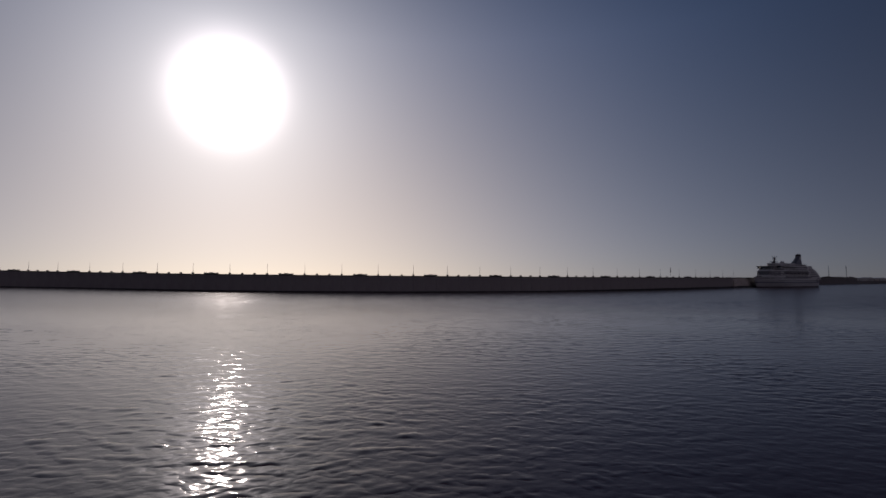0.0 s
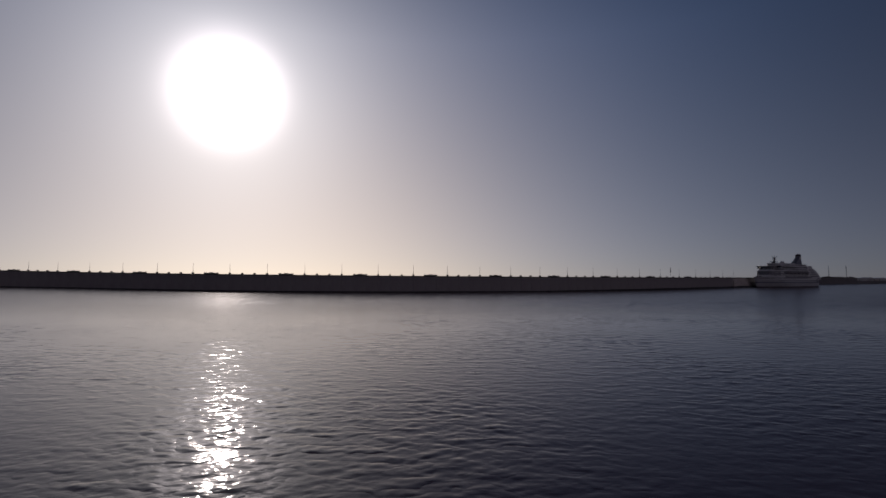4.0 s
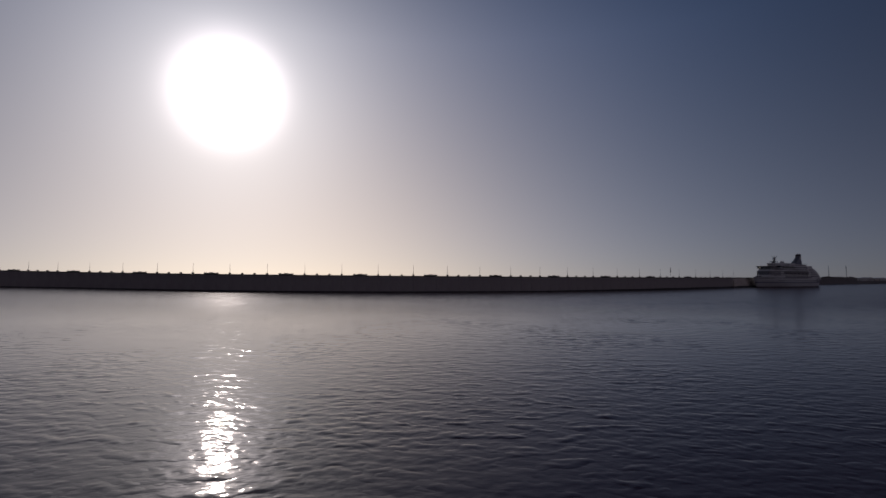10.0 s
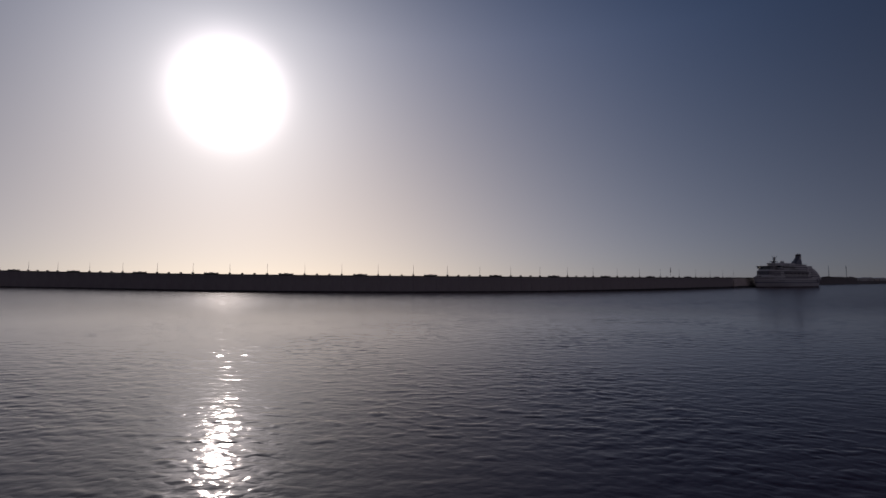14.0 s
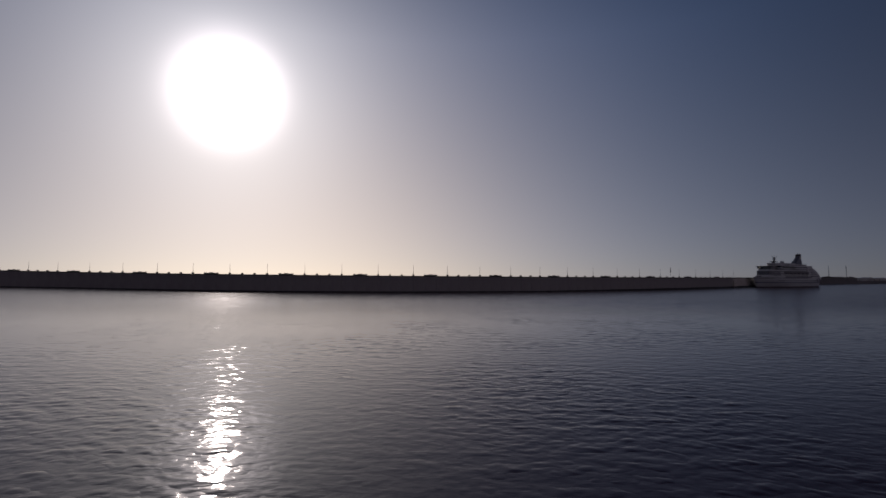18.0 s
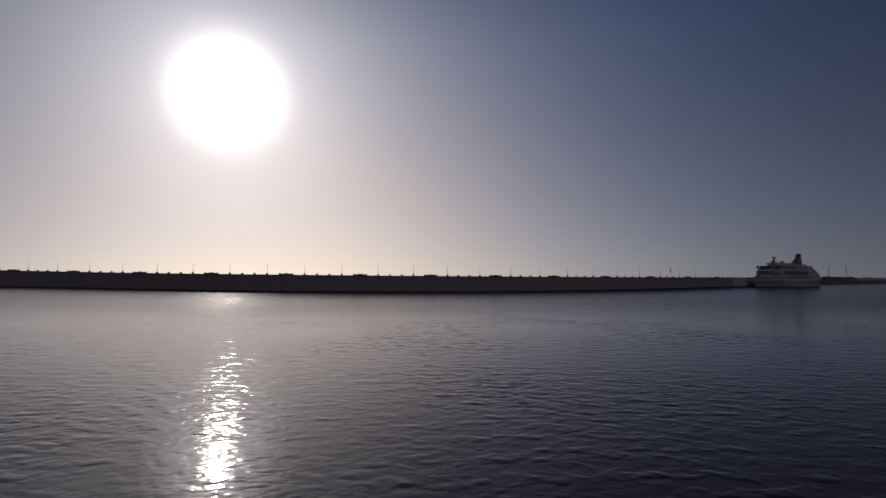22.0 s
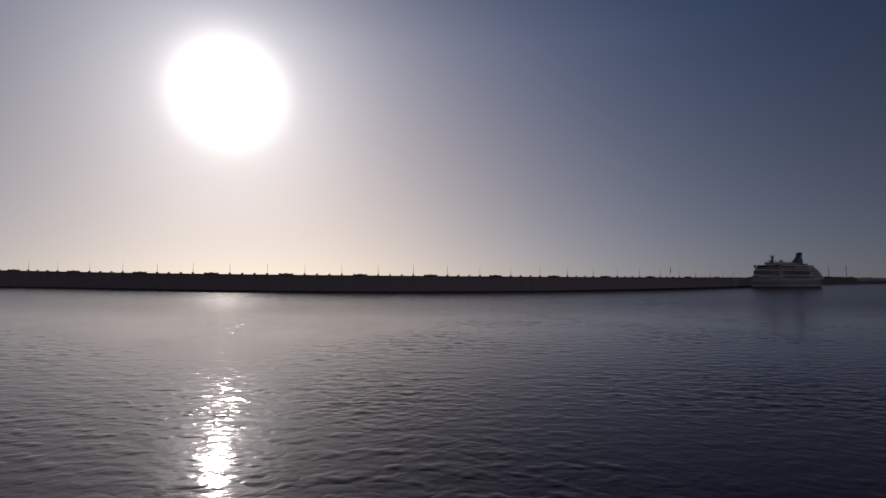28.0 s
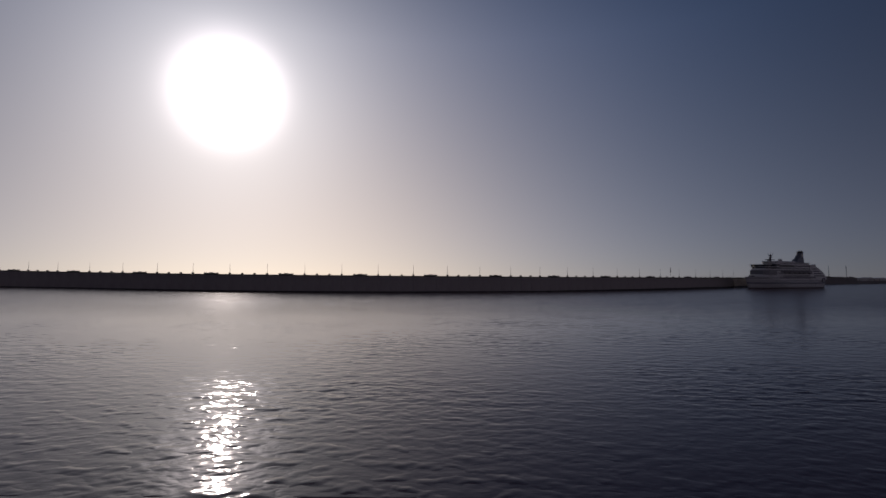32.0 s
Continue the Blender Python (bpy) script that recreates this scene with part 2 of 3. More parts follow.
# ---- the sea: a rippled sheet to the horizon, and the cross sea that runs through it ----
def wave_sheet(name, seed, wide):
    """Rippled water before the breakwater. wide: flat water goes on to the horizon, else the rim dips under."""
    rng = np.random.default_rng(seed)
    ys, y = [], 15.0
    while y < 372:
        ys.append(y)
        y *= 1.0047 if y < 220 else 1.007
    us = list(np.linspace(-1.36, 1.36, 1000))
    if wide:
        ys = [-5000.0, -900.0, -150.0, -30.0, -4.0, 6.0, 11.0, 13.5] + ys + [400.0, 520.0, 700.0, 1000.0, 1600.0, 3000.0, 7000.0]
        us = [-150.0, -30.0, -6.0, -2.0, -1.45] + us + [1.45, 2.0, 6.0, 30.0, 150.0]
    Y = np.array(ys)[:, None] * np.ones(len(us))[None, :]
    X = np.array(us)[None, :] * (np.abs(np.array(ys)) + 22.0)[:, None]
    Z = np.zeros_like(X)
    step = np.maximum(0.0047 * np.abs(Y), 0.0027 * (np.abs(Y) + 22.0))
    gust = np.zeros_like(X)
    for k in range(9):
        a, lam = rng.uniform(0, 2 * np.pi), rng.uniform(7, 45)
        gust += np.sin(2 * np.pi / lam * (X * np.cos(a) + 0.8 * Y * np.sin(a)) + rng.uniform(0, 6.28))
    gust = np.clip(1.0 + 0.20 * gust, 0.45, 1.8)
    lee = 1.0 + 0.40 * np.clip((Y - 60.0) / 50.0, 0, 1) - 0.65 * np.clip((Y - 125.0) / 60.0, 0, 1) - 0.35 * np.clip((38.0 - Y) / 16.0, 0, 1)    # calmer close by and towards the wall
    waves = 130
    for k in range(waves):
        lam = 0.42 * (4.2 / 0.42) ** ((k + rng.random()) / waves)
        a = rng.normal(radians(88), radians(46 if lam < 1.2 else 33))
        slope = 0.0086 * min(1.0, (lam / 0.7) ** 0.8) * (1.0 if lam < 1.3 else (1.3 / lam) ** 0.8)
        amp = slope * lam / (2 * np.pi)
        ph = 2 * np.pi / lam * (X * np.cos(a) + Y * np.sin(a)) + rng.uniform(0, 6.28)
        Z += amp * np.clip((lam / step - 2.2) / 2.2, 0, 1) * np.sin(ph) * gust * lee
    swash = np.clip((Y - 140.0) / 50.0, 0, 1)                   # short steep chop thrown back by the wall
    for k in range(45):
        lam = rng.uniform(2.6, 6.0)
        a = rng.normal(radians(88), radians(34))
        ph = 2 * np.pi / lam * (X * np.cos(a) + Y * np.sin(a)) + rng.uniform(0, 6.28)
        Z += 0.0105 * lam / (2 * np.pi) * np.clip((lam / step - 1.8) / 1.6, 0, 1) * swash * np.sin(ph)
    rim = np.clip((1.36 - np.abs(X) / (np.abs(Y) + 22.0)) / 0.03, 0, 1) * np.clip((Y - 15.0) / 1.2, 0, 1) * np.clip((360.0 - Y) / 40.0, 0, 1)
    Z = Z * rim if wide else Z * rim - 0.5 * (1 - rim)
    rows, cols = X.shape
    verts = np.stack([X, Y, Z], -1).reshape(-1, 3)
    i = np.arange(rows * cols).reshape(rows, cols)
    faces = np.stack([i[:-1, :-1], i[:-1, 1:], i[1:, 1:], i[1:, :-1]], -1).reshape(-1, 4)
    me = bpy.data.meshes.new(name)
    me.vertices.add(len(verts))
    me.vertices.foreach_set("co", verts.ravel())
    me.loops.add(faces.size)
    me.loops.foreach_set("vertex_index", faces.ravel())
    me.polygons.add(len(faces))
    me.polygons.foreach_set("loop_start", np.arange(0, faces.size, 4))
    me.update(calc_edges=True)
    me.validate()
    me.materials.append(WATER)
    me.polygons.foreach_set("use_smooth", np.ones(len(faces), dtype=bool))
    return new(name, me)


water = tagged(wave_sheet("water", 7, True), "dark rippled harbour water with sun glitter", "water", kind="structure")
cross_sea = tagged(wave_sheet("cross_sea", 19, False), "ripples crossing the dark harbour water", "water", kind="structure")

seabed = tagged(part("ground", box(-5000, 5000, -5000, 7000, -14, -12), STONE, None), "dark sea bed under the harbour water", "ground", kind="structure")


# ---- breakwater: a long curved concrete wall ----
def curve(coefficients, u):
    v = 0.0
    for c in coefficients:
        v = v * u + c
    return v


def wall_y(x):
    """The breakwater's gently bent line."""
    return curve((-23.52, 4.89, 72.18, -42.72, -59.57, 167.3, 84.2, 318.0), x / 300.0)


def wall_top(x):
    return curve((-0.423, 1.039, -0.506, 10.099), x / 300.0)


def lamp_x(n):
    """Where the n-th lamp stands along the wall."""
    x = curve((-8.51, 18.0, -4.72, -18.06, 39.68, -25.5, 215.9, -39.39), (min(max(n, 0), 21) - 10) / 10.0)
    return x + 28.5 * min(n, 0) + 23.7 * max(n - 21, 0)


def wall_frame(x0, x1):
    """Pose on the wall's face between two places: x along the wall, y into it, z up from the water."""
    a, b = Vector((x0, wall_y(x0), 0)), Vector((x1, wall_y(x1), 0))
    d = (b - a)
    ang = math.atan2(d.y, d.x)
    m = Matrix.Translation((a + b) / 2) @ Matrix.Rotation(ang, 4, "Z")
    return m, d.length


FIRST, LAST = -9, 75          # thirds of a lamp interval
breakwater = tagged(new("breakwater"), "long dark concrete breakwater wall with capped posts", "breakwater", kind="structure")
core_rings = []
for k in range(FIRST, LAST + 1):
    x = lamp_x(k / 3)
    e = 0.5
    t = Vector((2 * e, wall_y(x + e) - wall_y(x - e), 0)).normalized()
    nrm = Vector((-t.y, t.x, 0))
    p = Vector((x, wall_y(x), 0))
    h = wall_top(x)
    a, b, c = p + nrm * 0.35, p + nrm * 3.0, p + nrm * 16.0
    core_rings.append([(a.x, a.y, -9), (a.x, a.y, h - 0.3), (b.x, b.y, h - 0.3), (b.x, b.y, h - 1.5), (c.x, c.y, h - 1.5), (c.x + nrm.x * 14, c.y + nrm.y * 14, -9)])
part("wall_core", loft(core_rings), CONCRETE, breakwater)

for k in range(FIRST, LAST):
    x0, x1 = lamp_x(k / 3), lamp_x((k + 1) / 3)
    m, ln = wall_frame(x0, x1)
    h = wall_top((x0 + x1) / 2)
    g = ln / 2 - 0.03
    part("wall_panel", box(-g, g, 0.0, 0.45, -4.0, h - 0.55, 0.04), CONCRETE, breakwater, m=m)
    part("coping", box(-g - 0.01, g + 0.01, -0.28, 3.1, h - 0.6, h, 0.05), COPING, breakwater, m=m)
    # dark ledge along the foot, taller towards the far end
    toe = 0.55 + 0.9 * min(max((x0 - 60.0) / 160.0, 0.0), 1.0)
    part("weedy_toe", box(-g - 0.02, g + 0.02, -0.7, -0.01, -4.0, toe, 0.12), DARKFOOT, breakwater, m=m)

post_bm = box(-0.52, 0.52, 0.0, 1.1, -0.02, 0.62, 0.08)
add_box(post_bm, -0.64, 0.64, -0.12, 1.22, 0.60, 0.80, 0.06)
POST = mesh_of(post_bm, "post", COPING)
for k in range(FIRST, LAST):
    x = lamp_x(k / 3)
    m, ln = wall_frame(x - 1, x + 1)
    part("post", POST, None, breakwater, m=m @ pose(0, 0.2, wall_top(x)))
for n in range(-3, 25, 2):
    x0, x1 = lamp_x(n + 1 / 3), lamp_x(n + 2 / 3)
    m, ln = wall_frame(x0, x1)
    h = wall_top((x0 + x1) / 2)
    bm = box(-ln / 2 + 0.6, ln / 2 - 0.6, 0.15, 1.5, h - 0.02, h + 0.66, 0.06)
    part("raised_block", bm, COPING, breakwater, m=m)
    part("block_cap", box(-1.2, 1.2, 0.25, 1.3, h + 0.65, h + 0.98, 0.06), COPING, breakwater, m=m)


def make_lamp():
    root = tagged(new("street_lamp"), "thin galvanised lamp post standing on the breakwater", "street lamp", "lamps along the breakwater")
    part("base_plate", box(-0.22, 0.22, -0.22, 0.22, 0, 0.08, 0.02), STEEL, root)
    part("pole", tube((0, 0, 0.06), (0, 0, 5.5), 0.13, 0.045), STEEL, root)
    part("collar", tube((0, 0, 1.1), (0, 0, 1.3), 0.15, 0.15), STEEL, root)
    part("arm", tube((0, -0.28, 5.46), (0, 0.28, 5.46), 0.03, 0.03), STEEL, root)
    head = part("lamp_head", box(-0.09, 0.09, -0.38, 0.38, 5.49, 5.59, 0.03), STEEL, root)
    part("lens", box(-0.07, 0.07, -0.33, 0.33, 5.465, 5.495), LENS, head, "pale glass lens")
    return root


def lamp_pose(n):
    x = lamp_x(n)
    m, ln = wall_frame(x - 1, x + 1)
    return m @ pose(0, 0.8, wall_top(x) + 0.80)


lamp = make_lamp()
lamp.matrix_basis = lamp_pose(-2)
for n in range(-1, 26):
    copy_thing(lamp, lamp_pose(n))


# ---- the cruise ship: bow along +x, port side +y, waterline at z = 0 ----
def hull_rings(z0, z1, steps, grow=0.0):
    """Plan outlines of the hull from z0 to z1."""
    rings = []
    for s in range(steps + 1):
        z = z0 + (z1 - z0) * s / steps
        f = max(0.0, min(z / 12.3, 1.0))
        bow = 64.5 + 5.5 * f ** 0.85
        stern = -67.0 - 3.0 * f
        half = []
        for i in range(29):
            u = i / 28
            x = stern + (bow - stern) * u
            full = 10.5 * (1 - max(0.0, (u - (0.54 + 0.22 * f)) / (0.46 - 0.22 * f)) ** (1.5 + 0.9 * f))
            aft = 1 - 0.16 * max(0.0, (0.12 - u) / 0.12) ** 2 - 0.08 * (1 - f) * max(0.0, (0.2 - u) / 0.2)
            low = 1 - 0.25 * max(0.0, -z / 6.0) ** 2
            half.append((x, max(full * aft * low + grow, 0.02)))
        rings.append([(x, y, z) for x, y in half] + [(x, -y, z) for x, y in half[::-1]])
    return rings


def tier(x0, x1, hw, z0, z1, nose=0.0, lean=0.0):
    """A deckhouse storey with a rounded front. lean: how far its top stands in."""
    port = [(x0, hw), (x1 - nose, hw)]
    if nose:
        port += [(x1 - nose + nose * math.sin(radians(a)), hw * (math.cos(radians(a)) * 0.45 + 0.55)) for a in (25, 50, 75, 90)]
    ring = [(x, -y) for x, y in port] + port[::-1]
    return loft([[(x, y, z0) for x, y in ring], [(x - lean, y * (1 - lean / hw), z1) for x, y in ring]])


def make_ship():
    ship = tagged(new("cruise_ship"), "white cruise ship with raked dark funnel under way", "ship")
    part("boot_topping", loft(hull_rings(-5.0, 0.5, 5)), BOOT, ship, "dark boot topping", True)
    hull = part("hull", loft(hull_rings(0.5, 9.6, 8)), HULLWHITE, ship, "", True)
    part("hull_stripe", loft(hull_rings(5.0, 6.4, 2, 0.05)), NAVY, hull, "faded blue-grey stripe round the hull", True)
    fore = []
    for ring in hull_rings(9.6, 12.3, 3):
        fore.append([p for p in ring if p[0] > 20])
    n = min(len(r) for r in fore)
    part("bulwark", loft([r[(len(r) - n) // 2:(len(r) - n) // 2 + n] for r in fore]), HULLWHITE, ship, "", True)
    # single portholes and shell windows
    port_mesh = mesh_of(box(-0.55, 0.55, -0.04, 0.04, -0.45, 0.45, 0.03), "porthole", GLASS)
    for side in (1, -1):
        for z, x0, x1, step in ((7.9, -56, 34, 3.2), (3.4, -44, 22, 4.4)):
            x = x0
            while x < x1:
                part("porthole", port_mesh, None, hull, m=pose(x, side * 10.5, z))
                x += step
    # storeys: back, front, half width, floor, roof, nose
    storeys = [(-63, 54.0, 10.2, 9.6, 12.4, 14), (-61, 50.5, 10.2, 12.4, 15.0, 13), (-57, 48.5, 10.2, 15.0, 17.6, 12),
               (-52, 46.5, 10.2, 17.6, 20.2, 11), (-44, 44.0, 10.1, 20.2, 22.8, 9), (-36, 27, 9.0, 25.6, 28.2, 4)]
    for i, (a, b, hw, z0, z1, nose) in enumerate(storeys):
        house = part("deck_storey", tier(a, b, hw - 0.45, z0, z1 - 0.2, nose), HOUSEWHITE, ship)
        part("deck_slab", tier(a - 1.0, b + 0.6, hw + 0.12, z1 - 0.3, z1, nose), HOUSEWHITE, house)
        mull = mesh_of(box(-0.36, 0.36, -0.12, 0.12, z0 + 0.5, z1 - 0.45), "mullion", HOUSEWHITE)
        rail_post = mesh_of(box(-0.05, 0.05, -0.05, 0.05, z1, z1 + 1.0), "rail_post", STEEL)
        for side in (1, -1):
            part("window_band", box(a + 3, b - nose - 1, side * (hw - 0.6), side * (hw - 0.42), z0 + 0.85, z1 - 0.7), CABINGLASS, house, "dark window band")
            x = a + 4.2
            while x < b - nose - 1:
                part("mullion", mull, None, house, m=pose(x, side * (hw - 0.38), 0))
                x += 2.2
            part("railing", box(a, b - nose, side * (hw + 0.02), side * (hw + 0.10), z1 + 0.93, z1 + 1.05), STEEL, house, "thin deck railing")
            x = a
            while x < b - nose:
                part("rail_post", rail_post, None, house, m=pose(x, side * (hw + 0.06), 0))
                x += 4.8
        if i != 5:
            part("front_windows", tier(b - nose + 0.5, b + 0.12, hw - 0.28, z0 + 0.8, z1 - 0.6, nose - 0.4), GLASS, house, "dark forward windows")
    # lounges at the front between two white parapets that sweep back along the sides
    # the lower front's grey stands for shade between the projecting decks
    lounge = part("forward_lounge", tier(30, 50.2, 10.25, 14.3, 19.3, 13), GREYSHADE, ship, "forward lounge fronts with shade put into their grey")
    upper_lounge = part("observation_lounge", tier(26, 45.9, 10.25, 21.2, 22.7, 10), GLASS, ship, "dark glazed observation lounge")
    part("front_parapet", tier(20, 53.6, 10.9, 12.5, 14.5, 14, 1.5), HOUSEWHITE, lounge, "white curved parapet")
    part("front_parapet", tier(18, 48.4, 10.9, 19.4, 21.4, 12, 1.5), HOUSEWHITE, upper_lounge, "white curved parapet")
    part("lounge_sill", tier(31, 50.5, 10.35, 16.6, 16.9, 13), GREYSHADE, lounge)
    pillar = mesh_of(box(-0.12, 0.12, -0.15, 0.15, 14.3, 19.3), "lounge_pillar", GREYSHADE)
    for x in (31, 33, 35, 37):
        for side in (1, -1):
            part("lounge_pillar", pillar, None, lounge, m=pose(x, side * 10.2, 0))
    # the bridge with open wings
    bridge = part("bridge", tier(24, 43.0, 10.0, 22.8, 25.3, 7), HOUSEWHITE, ship)
    part("bridge_windows", tier(23, 43.3, 10.12, 23.3, 25.1, 7), GLASS, bridge, "dark wraparound bridge glass")
    part("bridge_wing", box(32.0, 37.0, -13.8, 13.8, 22.6, 23.7, 0.15), HOUSEWHITE, bridge)
    part("bridge_roof", tier(22, 44.5, 10.6, 25.3, 25.7, 7), HOUSEWHITE, bridge)
    # coloured dark for the shadow of the overhang
    part("wing_roof", box(31.0, 38.5, -14.2, 14.2, 25.2, 25.75, 0.12), DARKSTEEL, bridge, "overhanging wing roof with its shadow in the dark colour")
    for side in (1, -1):
        part("wing_window", box(32.2, 36.8, side * 10.2, side * 13.6, 23.7, 25.2), GLASS, bridge)
    # upper house between bridge and funnel
    up = part("upper_house", tier(-39, 23, 9.9, 22.8, 25.6, 0), HOUSEWHITE, ship)
    for side in (1, -1):
        part("window_band", box(-37, -5, side * 9.8, side * 9.96, 23.6, 25.0), CABINGLASS, up, "dark window band")
        part("bridge_deck_glazing", box(-4, 22.8, side * 9.8, side * 10.3, 23.0, 25.4), GLASS, up, "dark glazing aft of the bridge")
    # lifeboats before flat grey panels whose colour stands for the recess shade
    for side in (1, -1):
        part("boat_recess", box(-38, 22, side * 10.15, side * 10.36, 15.7, 19.4), GREYSHADE, ship, "grey panel with the boat deck's shade in its colour")
        part("promenade_recess", box(-45, 18, side * 10.15, side * 10.34, 11.2, 12.9), GREYSHADE, ship, "grey panel with the promenade's shade in its colour")
        for i in range(6):
            x = -32 + i * 9.4
            bm = loft([[(x + dx, side * (11.1 + 1.15 * w * math.cos(t)), 17.0 + 1.15 * w * math.sin(t)) for t in [j * math.pi / 4 for j in range(8)]]
                       for dx, w in ((-3.8, 0.25), (-3.0, 0.8), (-1.4, 1.0), (1.4, 1.0), (3.0, 0.8), (3.8, 0.25))])
            boat = part("lifeboat", bm, BOATSHADE, ship, "covered lifeboat with the recess shade in its colour", True)
            for dx in (-2.5, 2.5):
                part("davit", tube((x + dx, side * 10.2, 19.8), (x + dx, side * 11.4, 18.9), 0.16), STEEL, boat)
    # rounded stern superstructure
    prof = [(-34, 22.8), (-34, 26.3), (-39, 25.9), (-46, 24.4), (-52, 22.4), (-57.5, 19.8), (-62.5, 16.6), (-66.5, 13.2), (-68.5, 10.6), (-69, 9.5), (-34, 9.5)]
    aft = part("stern_house", prism(prof, -10.25, 10.25), HOUSEWHITE, ship)
    for x0, x1, z in ((-62, -42, 13.7), (-58, -42, 16.3), (-53, -40, 18.9), (-48, -38, 21.5)):
        for side in (1, -1):
            part("window_band", box(x0, x1, side * 10.1, side * 10.32, z - 0.5, z + 0.5), CABINGLASS, aft, "dark window band")
    for side in (1, -1):
        # white panel painted as the bright sky seen through an opening
        screen = part("pool_screen", box(-45.5, -38.0, side * 9.6, side * 10.4, 23.4, 26.6, 0.1), SKYPATCH, aft, "white panel standing for bright sky through the stern")
        for x in (-45.4, -43.0, -40.5, -38.1):
            part("screen_post", box(x - 0.1, x + 0.1, side * 10.35, side * 10.5, 23.3, 26.8), STEEL, screen)
        ring = [[(-61.5 + r * math.cos(a), side * y, 8.6 + r * math.sin(a)) for a in [j * math.pi / 10 for j in range(20)]] for r, y in ((3.1, 10.2), (3.1, 10.62), (2.2, 10.62), (2.2, 10.2))]
        part("round_emblem", loft(ring, caps=False), NAVY, aft, "plain dark blue ring on the quarter")

    # funnel
    def fring(z, x0, x1, w):
        xs = [(x0, -w * 0.6), (x0 + 0.9, -w), (x1 - 1.8, -w), (x1, -w * 0.3), (x1, w * 0.3), (x1 - 1.8, w), (x0 + 0.9, w), (x0, w * 0.6)]
        return [(x, y, z) for x, y in xs]

    fun = part("funnel", loft([fring(28.1, -37.6, -17, 3.6), fring(30.0, -37.2, -21.0, 3.2), fring(33.5, -36.8, -25.5, 2.9),
                               fring(37.0, -36.7, -29.0, 2.7), fring(39.8, -36.7, -30.6, 2.6)]), FUNNEL, ship, "dark blue raked funnel")
    part("funnel_top", loft([fring(39.8, -37.1, -30.2, 2.8), fring(41.6, -37.1, -30.8, 2.7)]), DARKSTEEL, fun, "black funnel top")
    for side in (1, -1):
        part("funnel_emblem", box(-35.6, -32.2, side * 2.5, side * 2.86, 35.0, 38.6, 0.08), WALLPAINT, fun, "pale plain emblem")
        part("funnel_band", box(-36.8, -23.5, side * 2.7, side * 3.22, 31.4, 32.2, 0.05), NAVY, fun, "faded blue band")
    for y in (-1.1, 1.1):
        part("exhaust_pipe", tube((-34.5, y, 41.4), (-35.0, y, 42.6), 0.6), DARKSTEEL, fun)
    # radar mast
    mast = part("radar_mast", tube((24.2, 0, 28), (23.2, 0, 37.0), 1.25, 0.7), GREYSHADE, ship, "grey tapered radar mast")
    part("crosstree", box(22.6, 23.8, -2.0, 2.0, 33.6, 34.3, 0.1), GREYSHADE, mast)
    part("radar_arm", box(24.2, 24.7, -1.8, 1.8, 35.4, 35.9, 0.05), DARKSTEEL, mast)
    part("mast_platform", box(21.0, 28.4, -3.4, 3.4, 30.6, 31.3, 0.1), DARKSTEEL, mast)
    part("mast_brace", tube((30.0, 0, 28), (24.0, 0, 33.4), 0.7, 0.45), GREYSHADE, mast)
    for side in (1, -1):
        part("yard", tube((23.4, 0, 34.0), (22.8, side * 2.9, 38.2), 0.38, 0.22), GREYSHADE, mast)
    part("mast_house", box(19.0, 31.0, -5.2, 5.2, 27.9, 29.4, 0.3), HOUSEWHITE, mast)
    part("antenna", tube((22.7, 0, 37.4), (22.7, 0, 39.6), 0.12, 0.06), STEEL, mast)
    for x, y, r in ((10, 3.5, 1.3), (1, -3.2, 1.5)):
        part("satellite_dome", dome((x, y, 29.6 + r), r), HOUSEWHITE, ship, "white satellite dome", True)
    part("top_deck_house", box(-16, 18, -5, 5, 28.1, 29.7, 0.2), HOUSEWHITE, ship)
    # foredeck gear
    part("fore_mast", tube((60, 0, 12), (59.6, 0, 16.5), 0.3, 0.15), HOUSEWHITE, ship)
    part("fore_winch", box(56.5, 59.5, -2.0, 2.0, 12.2, 13.3, 0.2), DARKSTEEL, ship)
    return ship


ship = make_ship()
ship.scale = (0.883, 0.883, 0.883)


def ship_pose(x, y, heading):
    """heading: degrees of the bow from east, counter-clockwise."""
    return pose(x, y, 0.35, 0, 0, heading)


# ---- stone roundhead closing the breakwater, rubble along its foot ----
def rock(seed, size):
    rng = random.Random(seed)
    bm = bmesh.new()
    g = bmesh.ops.create_icosphere(bm, subdivisions=1, radius=1.0)
    for v in g["verts"]:
        v.co *= 0.75 + 0.5 * rng.random()
    bmesh.ops.scale(bm, vec=(size, size * 0.85, size * 0.62), verts=g["verts"])
    return bm


ROCKS = [mesh_of(rock(i, 1.0), "armour_stone", STONE) for i in range(7)]
DARKROCKS = [mesh_of(rock(i + 20, 1.0), "foot_stone", DARKFOOT) for i in range(5)]
roundhead = tagged(new("roundhead"), "pale rubble stone head of the breakwater", "breakwater", kind="structure")
rng = random.Random(5)
rings = []
for i in range(14):
    x = 292.0 + i * 4.5
    p = Vector((x, wall_y(x), 0))
    t = Vector((1, (wall_y(x + 1) - wall_y(x - 1)) / 2, 0)).normalized()
    nrm = Vector((-t.y, t.x, 0))
    ring = []
    for off, z in ((-2.6, -3.0), (-1.8, 2.0), (-0.9, 6.5), (0.2, 9.6), (12.0, 9.4), (16.0, -3.0)):
        q = p + nrm * off
        ring.append((q.x, q.y, z + (0.3 * rng.random() if z > 0 else 0)))
    rings.append(ring)
part("rubble_core", loft(rings), STONE, roundhead)
